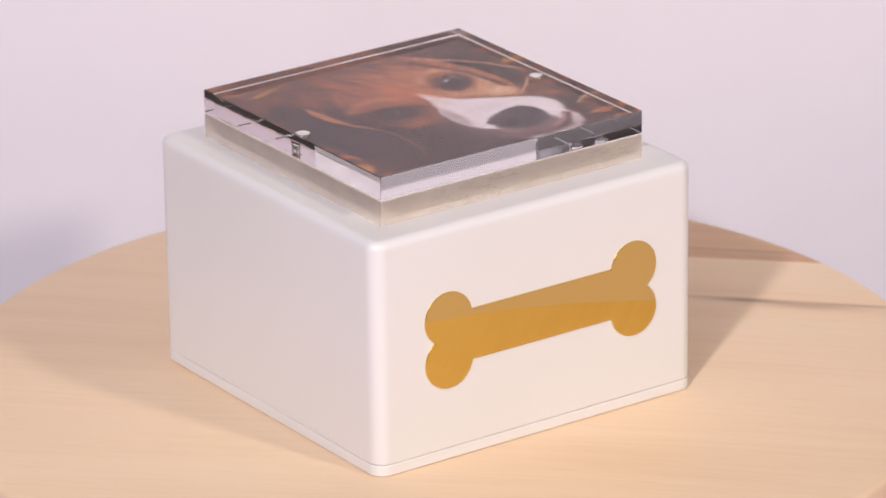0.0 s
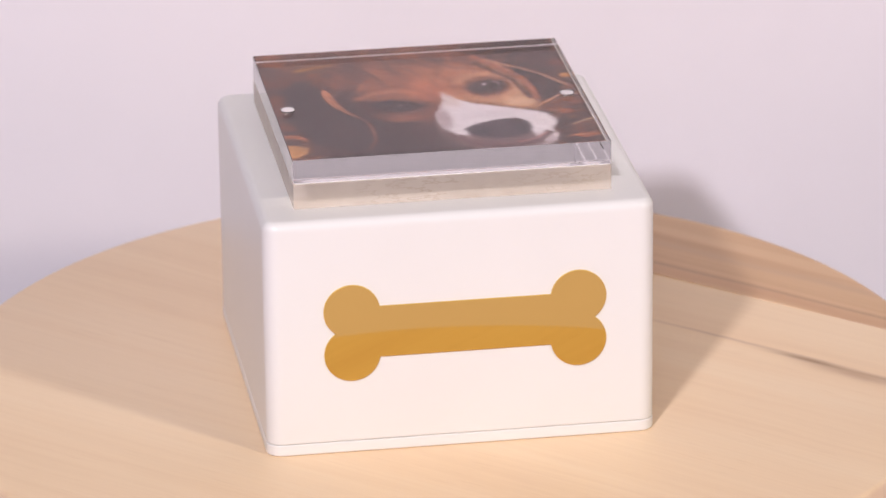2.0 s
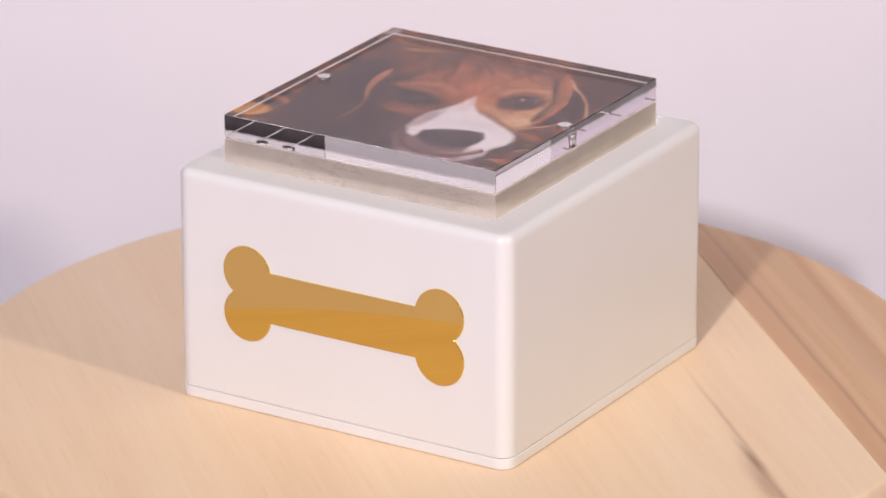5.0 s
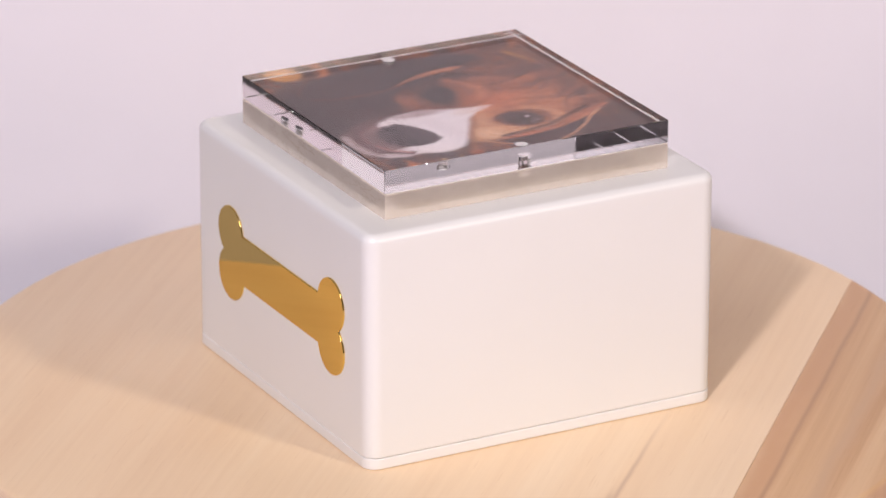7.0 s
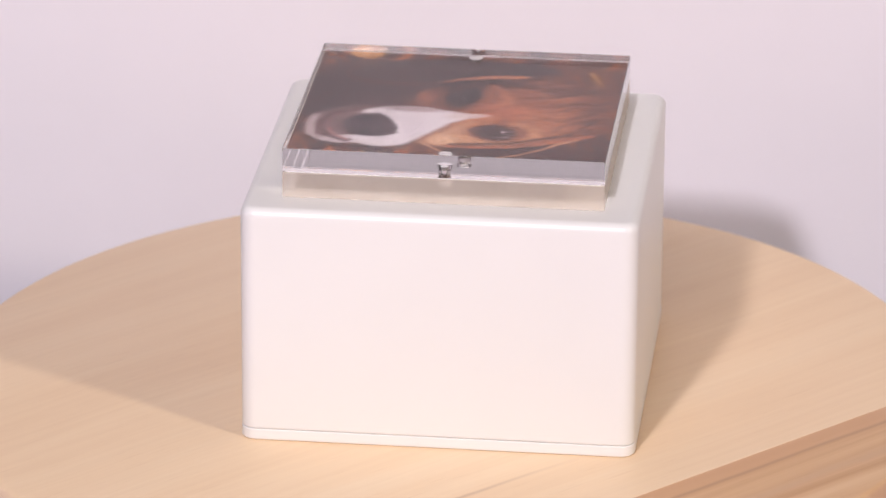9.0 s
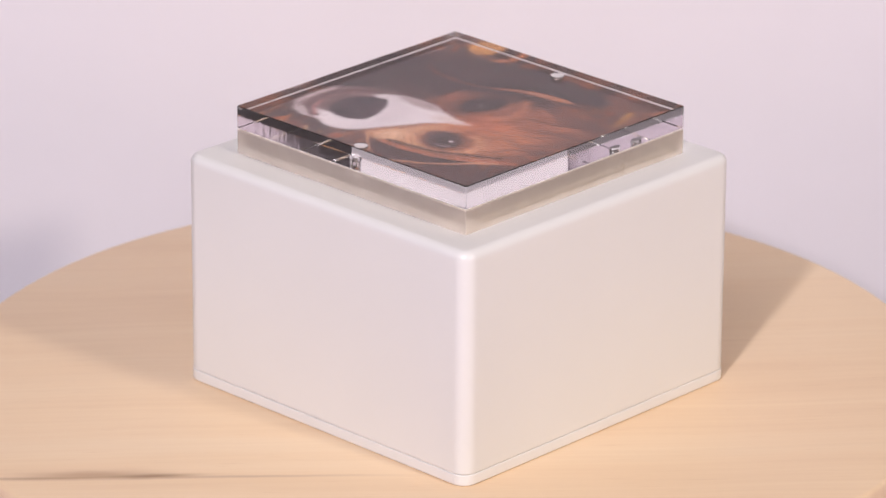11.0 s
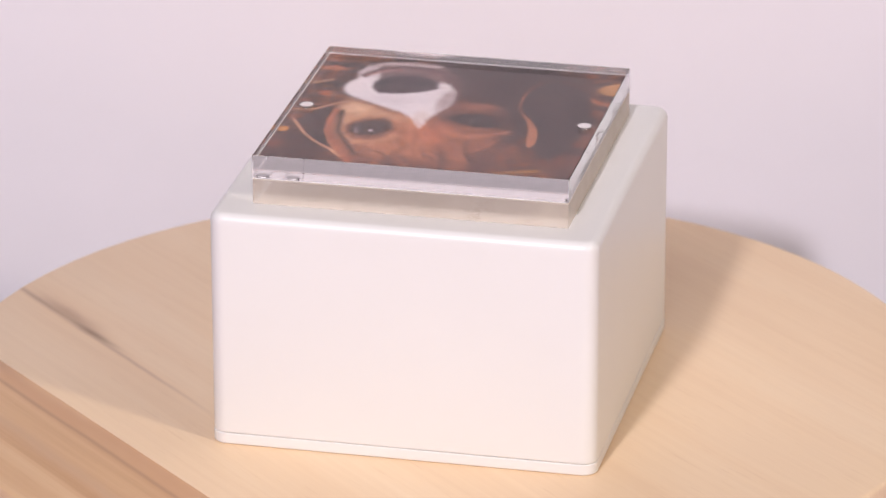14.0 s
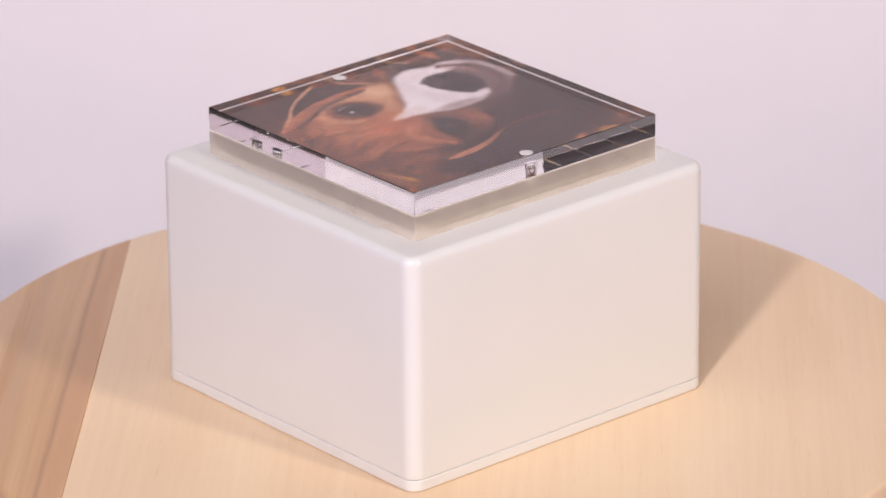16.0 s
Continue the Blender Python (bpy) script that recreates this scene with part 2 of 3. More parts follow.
def bone(cx, cz, y):
    lx, lz, r, bar = 0.0379, 0.0076, 0.0094, 0.0090
    a_in = math.asin((bar - lz) / r)
    a_notch = math.asin(-lz / r)
    quarter = []
    for i in range(25):
        a = math.pi - a_in + (a_notch - (math.pi - a_in)) * i / 24
        quarter.append((lx + r * math.cos(a), lz + r * math.sin(a)))
    pts = quarter + [(x, -z) for x, z in quarter[::-1][1:]]
    pts += [(-x, -z) for x, z in pts]
    rings = []
    for inset, d in ((0, 0.0004), (0, -0.0004), (0.00014, -0.0006)):
        ring = []
        n = len(pts)
        for i, (x, z) in enumerate(pts):
            (x0, z0), (x1, z1) = pts[i - 1], pts[(i + 1) % n]
            tx, tz = x1 - x0, z1 - z0
            l = math.hypot(tx, tz) or 1
            ring.append((cx + x + tz / l * inset, y + d, cz + z - tx / l * inset))
        rings.append(ring)
    return loft(rings)


# ---------------------------------------------------------------- photo block
AX, AY, AHX, AHY, ATOP, AMID = -0.0027, 0.0056, 0.0531, 0.0534, 0.0995, 0.0912


def paint_photo(u, v):
    """Colours of the print, a brown and white hound's face among autumn leaves, u to the right and v up."""
    rng = np.random.RandomState(3)

    def value_noise(su, sv, turn=0.0):
        a = radians(turn)
        x, y = (u * math.cos(a) + v * math.sin(a)) * su + 50, (-u * math.sin(a) + v * math.cos(a)) * sv + 50
        grid = rng.rand(512, 512)
        xi, yi = np.floor(x).astype(int), np.floor(y).astype(int)
        fx, fy = x - xi, y - yi
        fx, fy = fx * fx * (3 - 2 * fx), fy * fy * (3 - 2 * fy)
        g = lambda i, j: grid[(xi + i) % 512, (yi + j) % 512]
        return (g(0, 0) * (1 - fx) + g(1, 0) * fx) * (1 - fy) + (g(0, 1) * (1 - fx) + g(1, 1) * fx) * fy

    def fur(su, sv, turn):
        return (value_noise(su, sv, turn) + 0.5 * value_noise(2 * su, 2 * sv, turn) + 0.25 * value_noise(4 * su, 4 * sv, turn)) / 1.75

    def step(d, soft):
        t = np.clip(0.5 - d / soft, 0, 1)
        return t * t * (3 - 2 * t)

    def ellipse(cx, cy, rx, ry, turn=0.0, soft=0.3):
        a = radians(turn)
        x, y = (u - cx) * math.cos(a) + (v - cy) * math.sin(a), -(u - cx) * math.sin(a) + (v - cy) * math.cos(a)
        return step(np.hypot(x / rx, y / ry) - 1, soft)

    def polyline(pts):
        best = np.full(u.shape, 9.0)
        for (x0, y0), (x1, y1) in zip(pts, pts[1:]):
            dx, dy = x1 - x0, y1 - y0
            t = np.clip(((u - x0) * dx + (v - y0) * dy) / (dx * dx + dy * dy), 0, 1)
            best = np.minimum(best, np.hypot(u - x0 - t * dx, v - y0 - t * dy))
        return best

    def stroke(pts, width, soft=0.02):
        return step(polyline(pts) - width, soft)

    def radial_fur(cx, cy, spokes, rings):
        """Hair that runs outwards from a point."""
        a, r = np.arctan2(v - cy, u - cx), np.hypot(u - cx, v - cy)
        out, gain = 0.0, 0.0
        for k in (1, 2, 4):
            grid = rng.rand(512, 512)
            x, y = (a + 4) * spokes * k + 2.5 * np.sin(9 * r + 3 * a), r * rings * k + 40 + 1.5 * np.sin(11 * a)
            xi, yi = np.floor(x).astype(int), np.floor(y).astype(int)
            fx, fy = x - xi, y - yi
            fx, fy = fx * fx * (3 - 2 * fx), fy * fy * (3 - 2 * fy)
            g = lambda i, j: grid[(xi + i) % 512, (yi + j) % 512]
            out = out + ((g(0, 0) * (1 - fx) + g(1, 0) * fx) * (1 - fy) + (g(0, 1) * (1 - fx) + g(1, 1) * fx) * fy) / k
            gain += 1 / k
        return out / gain

    def polygon(pts, soft=0.03, ragged=0.0):
        inside = np.zeros(u.shape, bool)
        for (x0, y0), (x1, y1) in zip(pts, pts[1:] + pts[:1]):
            hit = (y0 > v) != (y1 > v)
            with np.errstate(divide="ignore", invalid="ignore"):
                inside ^= hit & (u < (x1 - x0) * (v - y0) / (y1 - y0 if y1 != y0 else 1e-9) + x0)
        d = polyline(pts + pts[:1])
        return step(np.where(inside, -d, d) + ragged, soft)

    def rgb(*c):
        return np.array([(x / 255) ** 2.2 for x in c])

    img = np.zeros(u.shape + (3,)) + rgb(56, 36, 30)

    def lay(mask, colour, amount=1.0):
        nonlocal img
        m = np.clip(mask * amount, 0, 1)[..., None]
        img = img * (1 - m) + colour * m

    # dark undergrowth and fallen leaves
    lay(np.clip((fur(5, 7, 25) - 0.42) * 3, 0, 1), rgb(96, 54, 38), 0.7)
    lay(np.clip((fur(10, 16, -20) - 0.52) * 5, 0, 1), rgb(150, 84, 48), 0.5)
    lay(np.clip((fur(18, 34, 35) - 0.56) * 6, 0, 1), rgb(168, 104, 64), 0.42)
    lay(np.clip((fur(40, 70, -40) - 0.55) * 6, 0, 1), rgb(44, 29, 26), 0.35)
    lay(ellipse(0.42, 0.10, 0.26, 0.26, 0, 0.7), rgb(50, 34, 34), 0.97)
    lay(ellipse(0.94, 0.86, 0.09, 0.13, 0, 0.9), rgb(72, 44, 36), 0.8)
    lay(ellipse(0.90, 0.24, 0.035, 0.06, 0, 0.9), rgb(42, 34, 29), 0.85)
    lay(ellipse(0.93, 0.36, 0.022, 0.022, 20, 0.8), rgb(180, 98, 58), 0.8)
    lay(ellipse(0.975, 0.44, 0.025, 0.018, -20, 0.8), rgb(150, 82, 52), 0.7)
    lay(ellipse(0.985, 0.70, 0.02, 0.022, 0, 0.9), rgb(206, 140, 62), 0.8)
    lay(ellipse(0.99, 0.83, 0.04, 0.03, 30, 0.9), rgb(136, 76, 56), 0.7)
    lay(ellipse(0.14, 0.87, 0.16, 0.07, 8, 0.9), rgb(112, 66, 46), 0.7)
    lay(ellipse(0.04, 0.78, 0.09, 0.05, -15, 0.9), rgb(132, 78, 56), 0.7)
    lay(ellipse(0.25, 0.96, 0.10, 0.03, 6, 0.9), rgb(140, 84, 54), 0.6)
    lay(stroke([(0.245, 0.932), (0.185, 0.914), (0.125, 0.893)], 0.010, 0.03), rgb(206, 150, 74), 0.9)
    lay(stroke([(0.23, 0.868), (0.16, 0.845)], 0.006, 0.03), rgb(170, 102, 64), 0.7)
    lay(stroke([(0.09, 0.93), (0.03, 0.965)], 0.008, 0.03), rgb(186, 110, 58), 0.7)
    lay(polygon([(-0.02, 0.205), (0.03, 0.19), (0.068, 0.172), (0.056, 0.118), (0.03, 0.085), (-0.02, 0.075)], 0.03), rgb(224, 160, 96), 0.95)
    lay(stroke([(0.0, 0.075), (0.05, 0.06), (0.09, 0.08)], 0.008, 0.03), rgb(150, 86, 52), 0.8)
    lay(stroke([(-0.01, 0.285), (0.045, 0.268), (0.075, 0.24)], 0.012, 0.03), rgb(196, 122, 82), 0.9)
    lay(stroke([(-0.01, 0.232), (0.05, 0.218), (0.075, 0.205)], 0.006, 0.02), rgb(56, 34, 32), 0.9)
    lay(stroke([(-0.01, 0.37), (0.04, 0.348)], 0.014, 0.03), rgb(146, 88, 64), 0.8)
    lay(polygon([(0.895, 0.132), (0.946, 0.160), (1.02, 0.132), (0.95, 0.104)], 0.02), rgb(176, 100, 62), 0.85)
    lay(stroke([(0.90, 0.13), (0.95, 0.137), (1.0, 0.132)], 0.002, 0.01), rgb(236, 168, 108), 0.6)
    lay(stroke([(1.01, 0.284), (0.965, 0.262), (0.932, 0.236)], 0.005, 0.012), rgb(212, 178, 142), 0.9)
    lay(stroke([(1.0, 0.05), (0.93, 0.06), (0.88, 0.05)], 0.006, 0.03), rgb(176, 104, 62), 0.7)
    for i in range(46):
        x, y = 0.87 + 0.13 * rng.rand(), 0.02 + 0.54 * rng.rand()
        ang, l = 1.4 * rng.rand() - 0.4, 0.015 + 0.035 * rng.rand()
        tone = ((176, 104, 58), (120, 68, 42), (40, 27, 23), (196, 146, 96))[i % 4]
        lay(stroke([(x, y), (x + l * math.cos(ang), y + l * math.sin(ang))], 0.002, 0.014), rgb(*tone), 0.45)
    # head
    lay(polygon([(0.23, 0.62), (0.215, 0.74), (0.25, 0.86), (0.34, 0.95), (0.46, 1.0), (0.66, 1.0), (0.735, 0.92), (0.81, 0.78),
                 (0.842, 0.62), (0.84, 0.48), (0.78, 0.30), (0.60, 0.12), (0.47, 0.26), (0.34, 0.36), (0.25, 0.48)], 0.05), rgb(150, 92, 64))
    lay(ellipse(0.36, 0.30, 0.20, 0.19, -12, 0.6), rgb(56, 38, 36), 0.97)
    lay(ellipse(0.265, 0.56, 0.05, 0.22, -4, 1.0), rgb(74, 48, 42), 0.95)
    lay(ellipse(0.47, 0.30, 0.045, 0.16, -8, 1.0), rgb(70, 47, 43), 0.9)
    lay(ellipse(0.42, 0.385, 0.07, 0.035, 4, 1.0), rgb(160, 100, 72), 0.85)
    lay(ellipse(0.36, 0.41, 0.06, 0.03, -18, 1.0), rgb(126, 78, 58), 0.7)
    lay(ellipse(0.485, 0.43, 0.04, 0.09, -8, 1.0), rgb(128, 78, 58), 0.85)
    lay(ellipse(0.55, 0.69, 0.08, 0.14, 0, 1.0), rgb(182, 108, 72), 0.9)
    lay(ellipse(0.50, 0.60, 0.05, 0.07, 0, 1.0), rgb(170, 98, 66), 0.8)
    lay(ellipse(0.62, 0.56, 0.05, 0.07, 30, 1.0), rgb(198, 128, 88), 0.85)
    lay(ellipse(0.60, 0.78, 0.10, 0.09, -15, 1.0), rgb(188, 122, 86), 0.75)
    lay(ellipse(0.70, 0.82, 0.08, 0.05, -35, 1.0), rgb(178, 116, 84), 0.8)
    lay(ellipse(0.37, 0.74, 0.09, 0.08, 10, 1.0), rgb(150, 92, 66), 0.8)
    lay(ellipse(0.46, 0.93, 0.24, 0.07, 0, 0.9), rgb(112, 70, 54), 0.75)
    lay(ellipse(0.29, 0.83, 0.06, 0.09, 25, 1.0), rgb(92, 58, 46), 0.75)
    lay(polygon([(0.60, 0.55), (0.66, 0.50), (0.75, 0.44), (0.835, 0.395), (0.852, 0.46), (0.825, 0.55), (0.822, 0.63), (0.79, 0.605), (0.745, 0.548),
                 (0.70, 0.530), (0.66, 0.545)], 0.06), rgb(214, 158, 120), 0.95)
    lay(ellipse(0.80, 0.48, 0.05, 0.045, 20, 0.9), rgb(232, 186, 150), 0.85)
    lay(ellipse(0.815, 0.60, 0.016, 0.07, 4, 1.0), rgb(216, 164, 128), 0.8)
    lay(stroke([(0.625, 0.690), (0.672, 0.752), (0.735, 0.762), (0.785, 0.722), (0.815, 0.66)], 0.016, 0.05), rgb(214, 156, 118), 0.85)
    lay(stroke([(0.285, 0.585), (0.352, 0.634), (0.424, 0.648), (0.470, 0.610)], 0.014, 0.05), rgb(192, 124, 90), 0.85)
    lay(stroke([(0.312, 0.590), (0.37, 0.606), (0.44, 0.598)], 0.006, 0.03), rgb(112, 70, 54), 0.7)
    # brow wrinkles, waves of hair over the crown
    waves = np.sin(58 * (u - 0.5) / (0.55 + 0.6 * v) + 7 * fur(5, 7, 10) + 5 * (v - 0.7))
    crown = ellipse(0.47, 0.90, 0.27, 0.15, 0, 0.8)
    lay(crown * np.clip(waves * 0.9 - 0.15, 0, 1), rgb(80, 50, 41), 0.55)
    lay(crown * np.clip(-waves * 0.9 - 0.2, 0, 1), rgb(178, 114, 82), 0.42)
    for pts, w in (([(0.49, 0.825), (0.452, 0.868), (0.424, 0.915), (0.41, 0.96)], 0.007), ([(0.568, 0.855), (0.539, 0.896), (0.511, 0.938)], 0.007),
                   ([(0.415, 0.905), (0.436, 0.838), (0.474, 0.796)], 0.005), ([(0.389, 0.703), (0.367, 0.80), (0.328, 0.871)], 0.005),
                   ([(0.517, 0.767), (0.50, 0.81), (0.49, 0.85)], 0.005), ([(0.60, 0.88), (0.63, 0.84), (0.68, 0.82)], 0.005),
                   ([(0.33, 0.76), (0.30, 0.72), (0.275, 0.64)], 0.008), ([(0.56, 0.95), (0.60, 0.925), (0.66, 0.90)], 0.006)):
        lay(stroke(pts, w, 0.022), rgb(70, 44, 37), 0.62)
        lay(stroke([(x + 0.018, y + 0.006) for x, y in pts], w, 0.025), rgb(190, 124, 90), 0.40)
    # left ear
    lay(polygon([(0.10, 0.80), (0.155, 0.765), (0.185, 0.69), (0.18, 0.61), (0.20, 0.53), (0.235, 0.46), (0.275, 0.40), (0.29, 0.345), (0.295, 0.266), (0.287, 0.19),
                 (0.26, 0.122), (0.218, 0.095), (0.165, 0.098), (0.10, 0.15), (0.065, 0.28), (0.045, 0.50), (0.06, 0.68)], 0.03), rgb(48, 34, 34))
    lay(ellipse(0.20, 0.27, 0.06, 0.12, 0, 1.0), rgb(66, 49, 47), 0.7)
    lay(ellipse(0.12, 0.50, 0.05, 0.16, 6, 1.0), rgb(58, 40, 39), 0.7)
    lay(polygon([(0.183, 0.705), (0.174, 0.66), (0.176, 0.61), (0.193, 0.53), (0.222, 0.472), (0.264, 0.408), (0.266, 0.424), (0.234, 0.490), (0.216, 0.556),
                 (0.208, 0.63), (0.196, 0.685)], 0.014), rgb(190, 124, 90), 0.9)
    lay(stroke([(0.264, 0.415), (0.285, 0.365), (0.291, 0.31), (0.291, 0.25), (0.284, 0.187), (0.262, 0.130)], 0.005, 0.016), rgb(156, 100, 78), 0.8)
    lay(stroke([(0.262, 0.130), (0.235, 0.104), (0.200, 0.098), (0.160, 0.122), (0.103, 0.160), (0.072, 0.20)], 0.004, 0.02), rgb(128, 82, 66), 0.75)
    lay(stroke([(0.238, 0.66), (0.243, 0.56), (0.262, 0.47), (0.305, 0.39)], 0.014, 0.04), rgb(54, 36, 33), 0.85)
    # right ear
    lay(polygon([(0.72, 0.935), (0.811, 0.830), (0.888, 0.758), (0.939, 0.664), (0.970, 0.618), (0.957, 0.593), (0.92, 0.55), (0.875, 0.50), (0.852, 0.49), (0.86, 0.58),
                 (0.842, 0.68), (0.80, 0.785), (0.75, 0.87)], 0.02), rgb(58, 39, 36))
    lay(ellipse(0.90, 0.66, 0.03, 0.07, 30, 1.0), rgb(78, 53, 47), 0.7)
    lay(stroke([(0.71, 0.870), (0.76, 0.775), (0.810, 0.680), (0.824, 0.590), (0.838, 0.505)], 0.010, 0.022), rgb(62, 39, 34), 0.9)
    lay(stroke([(0.715, 0.935), (0.754, 0.869), (0.804, 0.783), (0.842, 0.677), (0.857, 0.585), (0.855, 0.495)], 0.011, 0.016), rgb(182, 110, 78), 0.95)
    lay(stroke([(0.77, 0.86), (0.818, 0.775), (0.853, 0.68)], 0.003, 0.012), rgb(214, 148, 110), 0.6)
    lay(stroke([(0.752, 0.895), (0.801, 0.835), (0.848, 0.797), (0.907, 0.727), (0.938, 0.670), (0.970, 0.612)], 0.006, 0.013), rgb(210, 156, 124), 0.95)
    lay(stroke([(0.84, 0.418), (0.89, 0.466), (0.932, 0.515), (1.0, 0.522)], 0.005, 0.012), rgb(202, 152, 118), 0.9)
    # muzzle
    chin = polygon([(0.525, 0.44), (0.505, 0.38), (0.500, 0.28), (0.512, 0.18), (0.55, 0.11), (0.60, 0.055), (0.70, 0.030), (0.79, 0.040), (0.845, 0.085), (0.862, 0.16),
                    (0.80, 0.25), (0.56, 0.34)], 0.035)
    lay(chin, rgb(124, 100, 98), 0.96)
    lay(stroke([(0.858, 0.150), (0.838, 0.092), (0.79, 0.054), (0.70, 0.042), (0.62, 0.050)], 0.010, 0.03), rgb(198, 180, 182), 0.85)
    lay(chin * ellipse(0.52, 0.24, 0.03, 0.16, 4, 1.0), rgb(98, 72, 68), 0.75)
    white = polygon([(0.560, 0.600), (0.552, 0.530), (0.532, 0.450), (0.512, 0.395), (0.510, 0.33), (0.520, 0.26), (0.55, 0.205), (0.60, 0.20), (0.66, 0.23), (0.785, 0.20), (0.815, 0.095),
                     (0.845, 0.10), (0.861, 0.158), (0.856, 0.205), (0.866, 0.232), (0.880, 0.265), (0.880, 0.302), (0.862, 0.350), (0.83, 0.378), (0.75, 0.424), (0.66, 0.475),
                     (0.595, 0.532)], 0.030,
                    0.018 * (radial_fur(0.68, 0.28, 44, 14) - 0.5) * np.clip((v - 0.30) * 5, 0, 1))
    lay(white, rgb(226, 216, 220))
    lay(white * ellipse(0.575, 0.52, 0.03, 0.06, 10, 1.0), rgb(216, 196, 190), 0.7)
    lay(white * ellipse(0.68, 0.37, 0.12, 0.035, 8, 1.0), rgb(214, 202, 207), 0.6)
    lay(white * ellipse(0.525, 0.35, 0.03, 0.10, -4, 1.0), rgb(170, 148, 148), 0.85)
    lay(white * ellipse(0.845, 0.27, 0.035, 0.07, 0, 0.8), rgb(230, 219, 222), 0.7)
    lay(white * ellipse(0.83, 0.13, 0.05, 0.05, 0, 1.0), rgb(186, 164, 164), 0.7)
    lay(white * np.clip((radial_fur(0.69, 0.25, 26, 9) - 0.50) * 3, 0, 1), rgb(200, 186, 190), 0.08)
    lay(ellipse(0.562, 0.222, 0.012, 0.034, 30, 1.2), rgb(232, 222, 224), 0.75)
    lay(chin * np.clip((radial_fur(0.68, 0.25, 34, 12) - 0.47) * 4, 0, 1), rgb(118, 92, 90), 0.25)
    lay(stroke([(0.843, 0.173), (0.828, 0.150), (0.800, 0.108), (0.734, 0.078), (0.659, 0.078), (0.592, 0.108), (0.555, 0.165)], 0.011, 0.018), rgb(92, 60, 60), 0.85)
    lay(stroke([(0.840, 0.180), (0.815, 0.155), (0.79, 0.125), (0.735, 0.105)], 0.006, 0.014), rgb(168, 110, 106), 0.85)
    lay(stroke([(0.70, 0.095), (0.63, 0.105), (0.585, 0.13)], 0.005, 0.014), rgb(140, 98, 96), 0.7)
    lay(stroke([(0.845, 0.172), (0.836, 0.192), (0.824, 0.182)], 0.004, 0.01), rgb(84, 50, 50), 0.8)
    lay(stroke([(0.62, 0.048), (0.70, 0.040), (0.78, 0.052)], 0.010, 0.03), rgb(184, 164, 164), 0.5)
    nose = polygon([(0.790, 0.280), (0.797, 0.235), (0.780, 0.182), (0.73, 0.150), (0.67, 0.143), (0.62, 0.163), (0.588, 0.203), (0.578, 0.250), (0.612, 0.279),
                    (0.66, 0.306), (0.705, 0.321), (0.757, 0.326)], 0.024, 0.010 * (fur(60, 60, 0) - 0.5))
    lay(nose, rgb(64, 50, 53))
    lay(nose * ellipse(0.70, 0.292, 0.085, 0.018, 8, 0.9), rgb(88, 68, 73), 0.7)
    lay(nose * ellipse(0.69, 0.168, 0.06, 0.014, 0, 1.0), rgb(78, 62, 67), 0.7)
    lay(nose * np.clip((fur(110, 110, 0) - 0.54) * 7, 0, 1), rgb(104, 86, 92), 0.28)
    lay(ellipse(0.635, 0.215, 0.026, 0.018, 20, 0.6) + ellipse(0.757, 0.225, 0.020, 0.020, -20, 0.6), rgb(16, 11, 13), 0.85)
    lay(stroke([(0.705, 0.245), (0.735, 0.256)], 0.003, 0.010), rgb(150, 134, 140), 0.7)
    # eyes
    lay(ellipse(0.40, 0.50, 0.115, 0.065, -8, 0.8), rgb(74, 48, 42), 0.85)
    lay(polygon([(0.300, 0.530), (0.335, 0.553), (0.395, 0.556), (0.447, 0.535), (0.490, 0.496), (0.455, 0.458), (0.405, 0.447), (0.355, 0.468), (0.315, 0.508)], 0.022), rgb(34, 25, 27), 0.97)
    lay(ellipse(0.40, 0.495, 0.045, 0.022, -6, 0.9), rgb(50, 37, 37), 0.6)
    lay(stroke([(0.402, 0.497), (0.416, 0.508)], 0.003, 0.009), rgb(190, 180, 182), 0.8)
    lay(stroke([(0.34, 0.445), (0.40, 0.428), (0.455, 0.440)], 0.005, 0.02), rgb(150, 96, 72), 0.7)
    lay(polygon([(0.640, 0.625), (0.662, 0.680), (0.697, 0.706), (0.745, 0.706), (0.780, 0.682), (0.790, 0.640), (0.776, 0.592), (0.738, 0.562), (0.690, 0.545), (0.655, 0.575)], 0.022), rgb(98, 66, 56), 0.95)
    lay(polygon([(0.655, 0.620), (0.672, 0.664), (0.702, 0.690), (0.741, 0.692), (0.770, 0.668), (0.774, 0.630), (0.755, 0.596), (0.715, 0.575), (0.676, 0.585)], 0.018), rgb(50, 37, 38), 0.96)
    lay(ellipse(0.722, 0.637, 0.040, 0.042, 0, 0.25) - ellipse(0.722, 0.637, 0.033, 0.035, 0, 0.25), rgb(104, 86, 88), 0.5)
    lay(ellipse(0.722, 0.637, 0.022, 0.024, 0, 0.4), rgb(20, 15, 17), 0.95)
    lay(ellipse(0.708, 0.657, 0.008, 0.008, 0, 0.5), rgb(216, 208, 212), 0.9)
    lay(stroke([(0.744, 0.682), (0.756, 0.668), (0.758, 0.645)], 0.003, 0.008), rgb(186, 174, 178), 0.8)
    lay(stroke([(0.655, 0.695), (0.70, 0.722), (0.75, 0.720), (0.785, 0.695)], 0.004, 0.018), rgb(118, 74, 58), 0.7)
    # whiskers
    for i in range(9):
        lay(stroke([(0.865, 0.345 - 0.015 * i), (0.94 - 0.004 * i * i, 0.40 - 0.045 * i)], 0.0006, 0.004), rgb(206, 190, 184), 0.45)
    for i in range(6):
        lay(stroke([(0.52, 0.16 + 0.012 * i), (0.485 + 0.004 * i, 0.10 + 0.022 * i), (0.455 + 0.006 * i, 0.085 + 0.03 * i)], 0.0006, 0.004), rgb(176, 158, 156), 0.35)
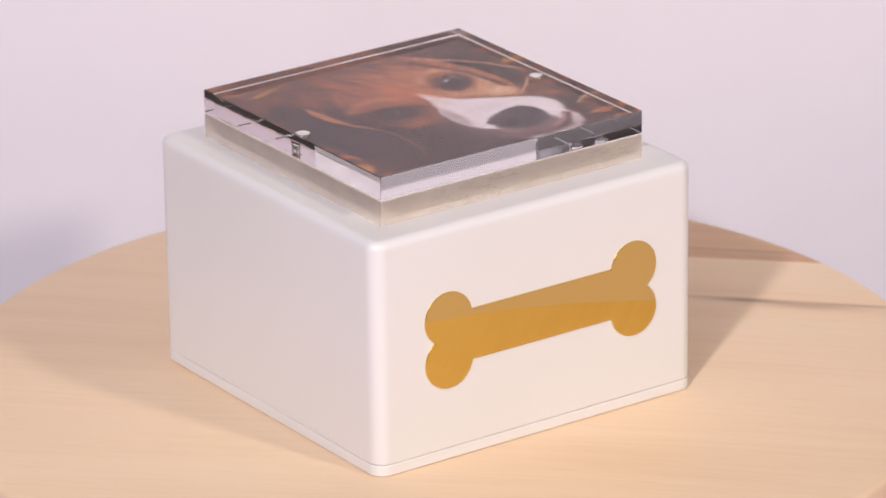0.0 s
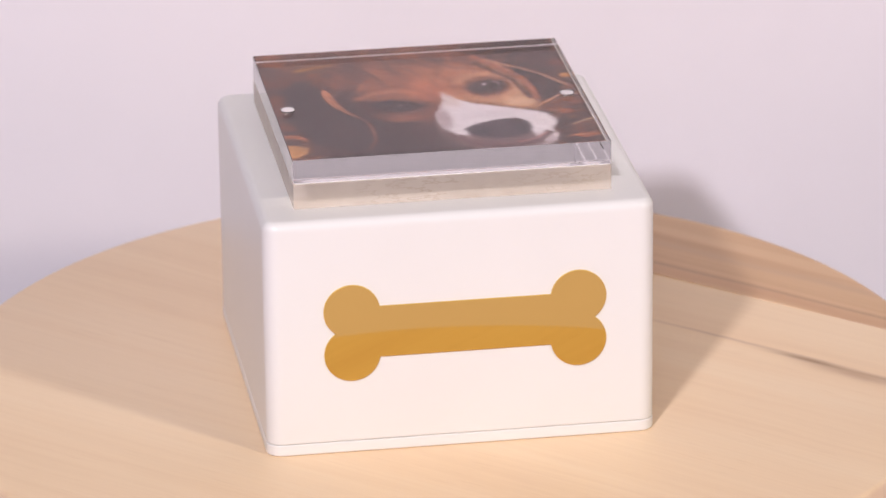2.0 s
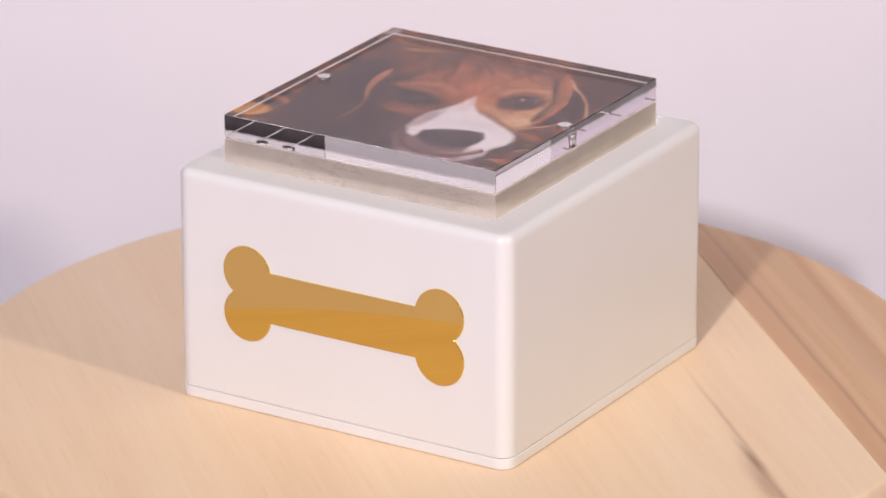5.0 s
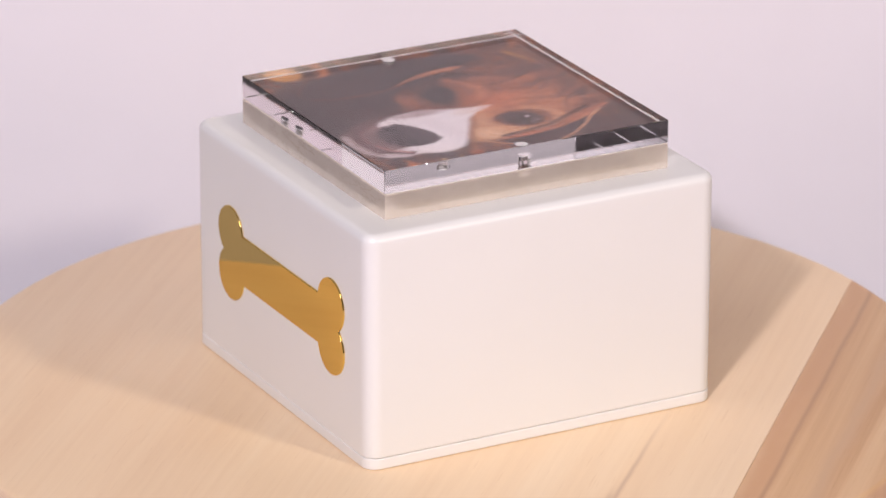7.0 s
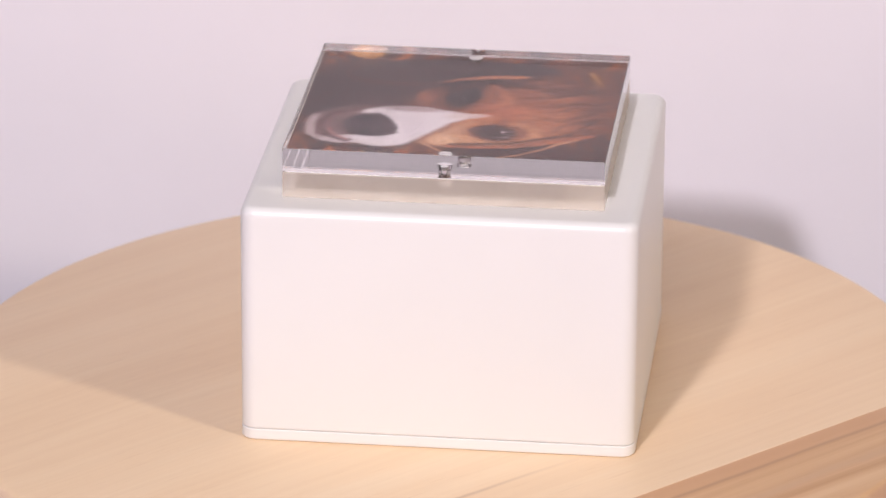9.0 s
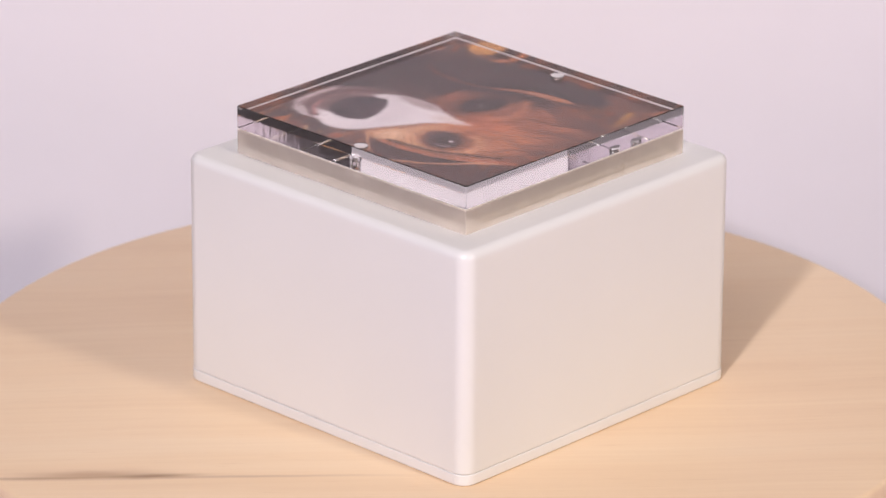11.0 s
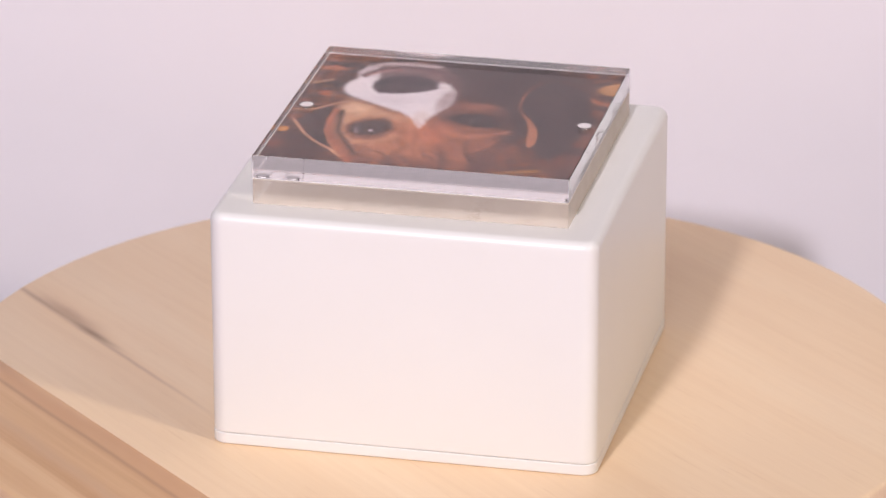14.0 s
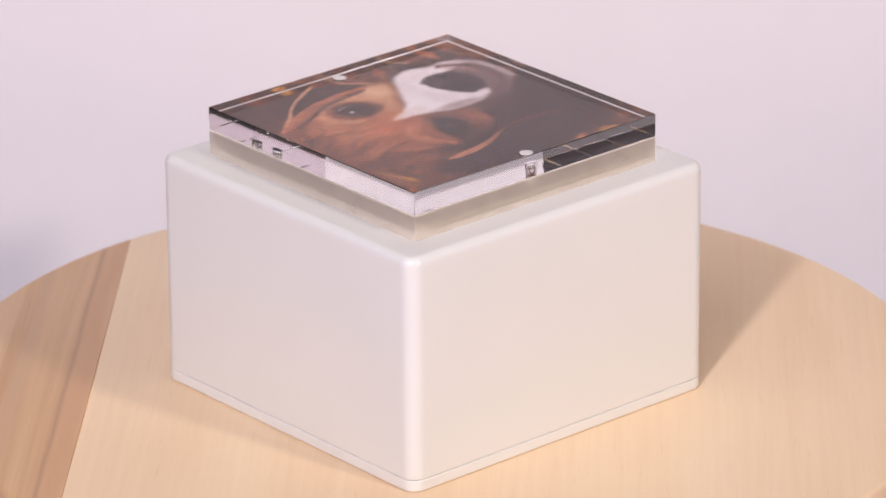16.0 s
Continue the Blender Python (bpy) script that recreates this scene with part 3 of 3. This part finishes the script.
    # short coat hair that runs outwards from the nose
    lay(1 - np.clip(white + nose + chin, 0, 1), rgb(108, 86, 82), 0.16)
    coat = (radial_fur(0.64, 0.40, 34, 12) - 0.5) * 0.6 + (radial_fur(0.60, 0.45, 80, 30) - 0.5) * 0.8 + (fur(210, 60, 70) - 0.5) * 0.5 + (fur(210, 60, -55) - 0.5) * 0.5
    patches = fur(9, 9, 30) - 0.5
    bare = 1 - 0.80 * np.clip(white + nose + 0.6 * chin, 0, 1)[..., None]
    img = 0.77 * np.clip(img, 0, 1) ** 1.08
    calm = 1 - 0.55 * np.clip(img.mean(-1, keepdims=True) * 3, 0, 1)
    return np.clip(img * (1 + bare * calm * (1.2 * coat[..., None] + 0.6 * patches[..., None])), 0, 1)


def build_photo_block():
    thing = empty("photo_block", "clear acrylic block holding a print of a dog's face", "photo frame")
    c = 0.0002
    for name, z0, z1 in (("top_plate", AMID + 0.0002, ATOP), ("bottom_plate", TOP, AMID - 0.0002)):
        plate = part(name, slab(AHX, AHY, 0.00025, [(c, z0), (0, z0 + c), (0, z1 - c), (c, z1)], (AX, AY), 2), ACRYLIC if name == "top_plate" else GLOW_ACRYLIC, thing,
                     "clear polished acrylic plate" if name == "top_plate" else "acrylic plate with beige colour for light scattered inside it")
        plate.visible_shadow = False
        if name == "top_plate":
            plate.data.materials.append(EDGE)
            for face in plate.data.polygons:
                face.material_index = int(abs(face.normal.z) < 0.3)
    n = 600
    hx, hy = AHX - 0.0006, AHY - 0.0006
    u, v = np.meshgrid(np.linspace(0, 1, n), np.linspace(0, 1, n))
    co = np.stack([AX + (2 * u - 1) * hx, AY + (2 * v - 1) * hy, np.full(u.shape, AMID + 0.00008)], -1).reshape(-1, 3)
    i = np.arange(n * n).reshape(n, n)
    quads = np.stack([i[:-1, :-1], i[:-1, 1:], i[1:, 1:], i[1:, :-1]], -1).reshape(-1, 4)
    me = bpy.data.meshes.new("photo_print")
    me.from_pydata(co.tolist(), [], quads.tolist())
    attr = me.color_attributes.new("print", "FLOAT_COLOR", "POINT")
    col = np.ones((n * n, 4), np.float32)
    col[:, :3] = paint_photo(u, v).reshape(-1, 3)
    attr.data.foreach_set("color", col.ravel())
    me.materials.append(PRINT)
    ob = new("photo_print", me)
    ob.parent = thing
    tagged(ob, label="colour print of a brown and white hound's face")
    part("print_backing", slab(hx, hy, 0.0005, [(0, AMID - 0.00012), (0, AMID + 0.00004)], (AX, AY), 2), PAPER, thing, "white paper back of the print")
    part("adhesive_film", slab(AHX - 0.001, AHY - 0.001, 0.0005, [(0, TOP - 0.00005), (0, TOP + 0.00012)], (AX, AY), 2), PAD, thing, "beige adhesive film under the block")
    for x in (-0.0478, 0.0478):
        def disc(r, z0, z1, b):
            return loft([[(AX + x + q * math.cos(radians(k * 15)), AY + 0.0002 + q * math.sin(radians(k * 15)), z) for k in range(24)]
                         for q, z in ((r - b, z0), (r, z0 + b), (r, z1 - b), (r - b, z1))])
        smooth(part("magnet", disc(0.0024, AMID - 0.0034, AMID - 0.0004, 0.0003), NICKEL, thing, "small round nickel magnet"))
        magnet = smooth(part("magnet", disc(0.0023, AMID + 0.0003, AMID + 0.0025, 0.0003), NICKEL, thing, "small round nickel magnet"))
        gap = part("drilled_pocket", disc(0.0025, AMID + 0.0026, AMID + 0.0041, 0.00012), ACRYLIC, magnet, "air gap of the drilled pocket")
        gap.data.flip_normals()
        gap.visible_shadow = False
        smooth(part("pocket_end", disc(0.0024, AMID + 0.00365, AMID + 0.0039, 0.00004), FROST, magnet, "frosted end of the drilled pocket"))
    return thing


build_room()
table = build_table()
turntable = build_turntable()
urn = build_urn()
photo_block = build_photo_block()

# ---------------------------------------------------------------- turning
TURNS = [(0.0, -34.84), (0.5, -28.3), (1.0, -21.79), (1.5, -15.31), (2.0, -8.82), (2.5, -2.31), (3.0, 4.27), (3.5, 10.92),
         (4.0, 17.7), (4.5, 24.61), (5.0, 31.7), (5.5, 38.98), (6.0, 46.48), (6.5, 54.2), (7.0, 62.16), (7.5, 70.37), (8.0, 78.83),
         (8.5, 87.54), (9.0, 96.47), (9.5, 105.62), (10.0, 114.97), (10.5, 124.49), (11.0, 134.14), (11.5, 143.9), (12.0, 153.71),
         (12.5, 163.55), (13.0, 173.36), (13.5, 183.1), (14.0, 192.72), (14.5, 202.17), (15.0, 211.41), (15.5, 220.4), (16.0, 229.09)]


def motions():
    lean = pose(0, 0, 0.0001, -0.56, -0.27, 0)
    for thing, base in ((turntable, pose(0, 0, 0, 0.02, -0.21, 0)), (urn, lean), (photo_block, lean)):
        walk(thing, [(t, pose(0, 0, 0, 0, 0, -a) @ base) for t, a in TURNS])


motions()
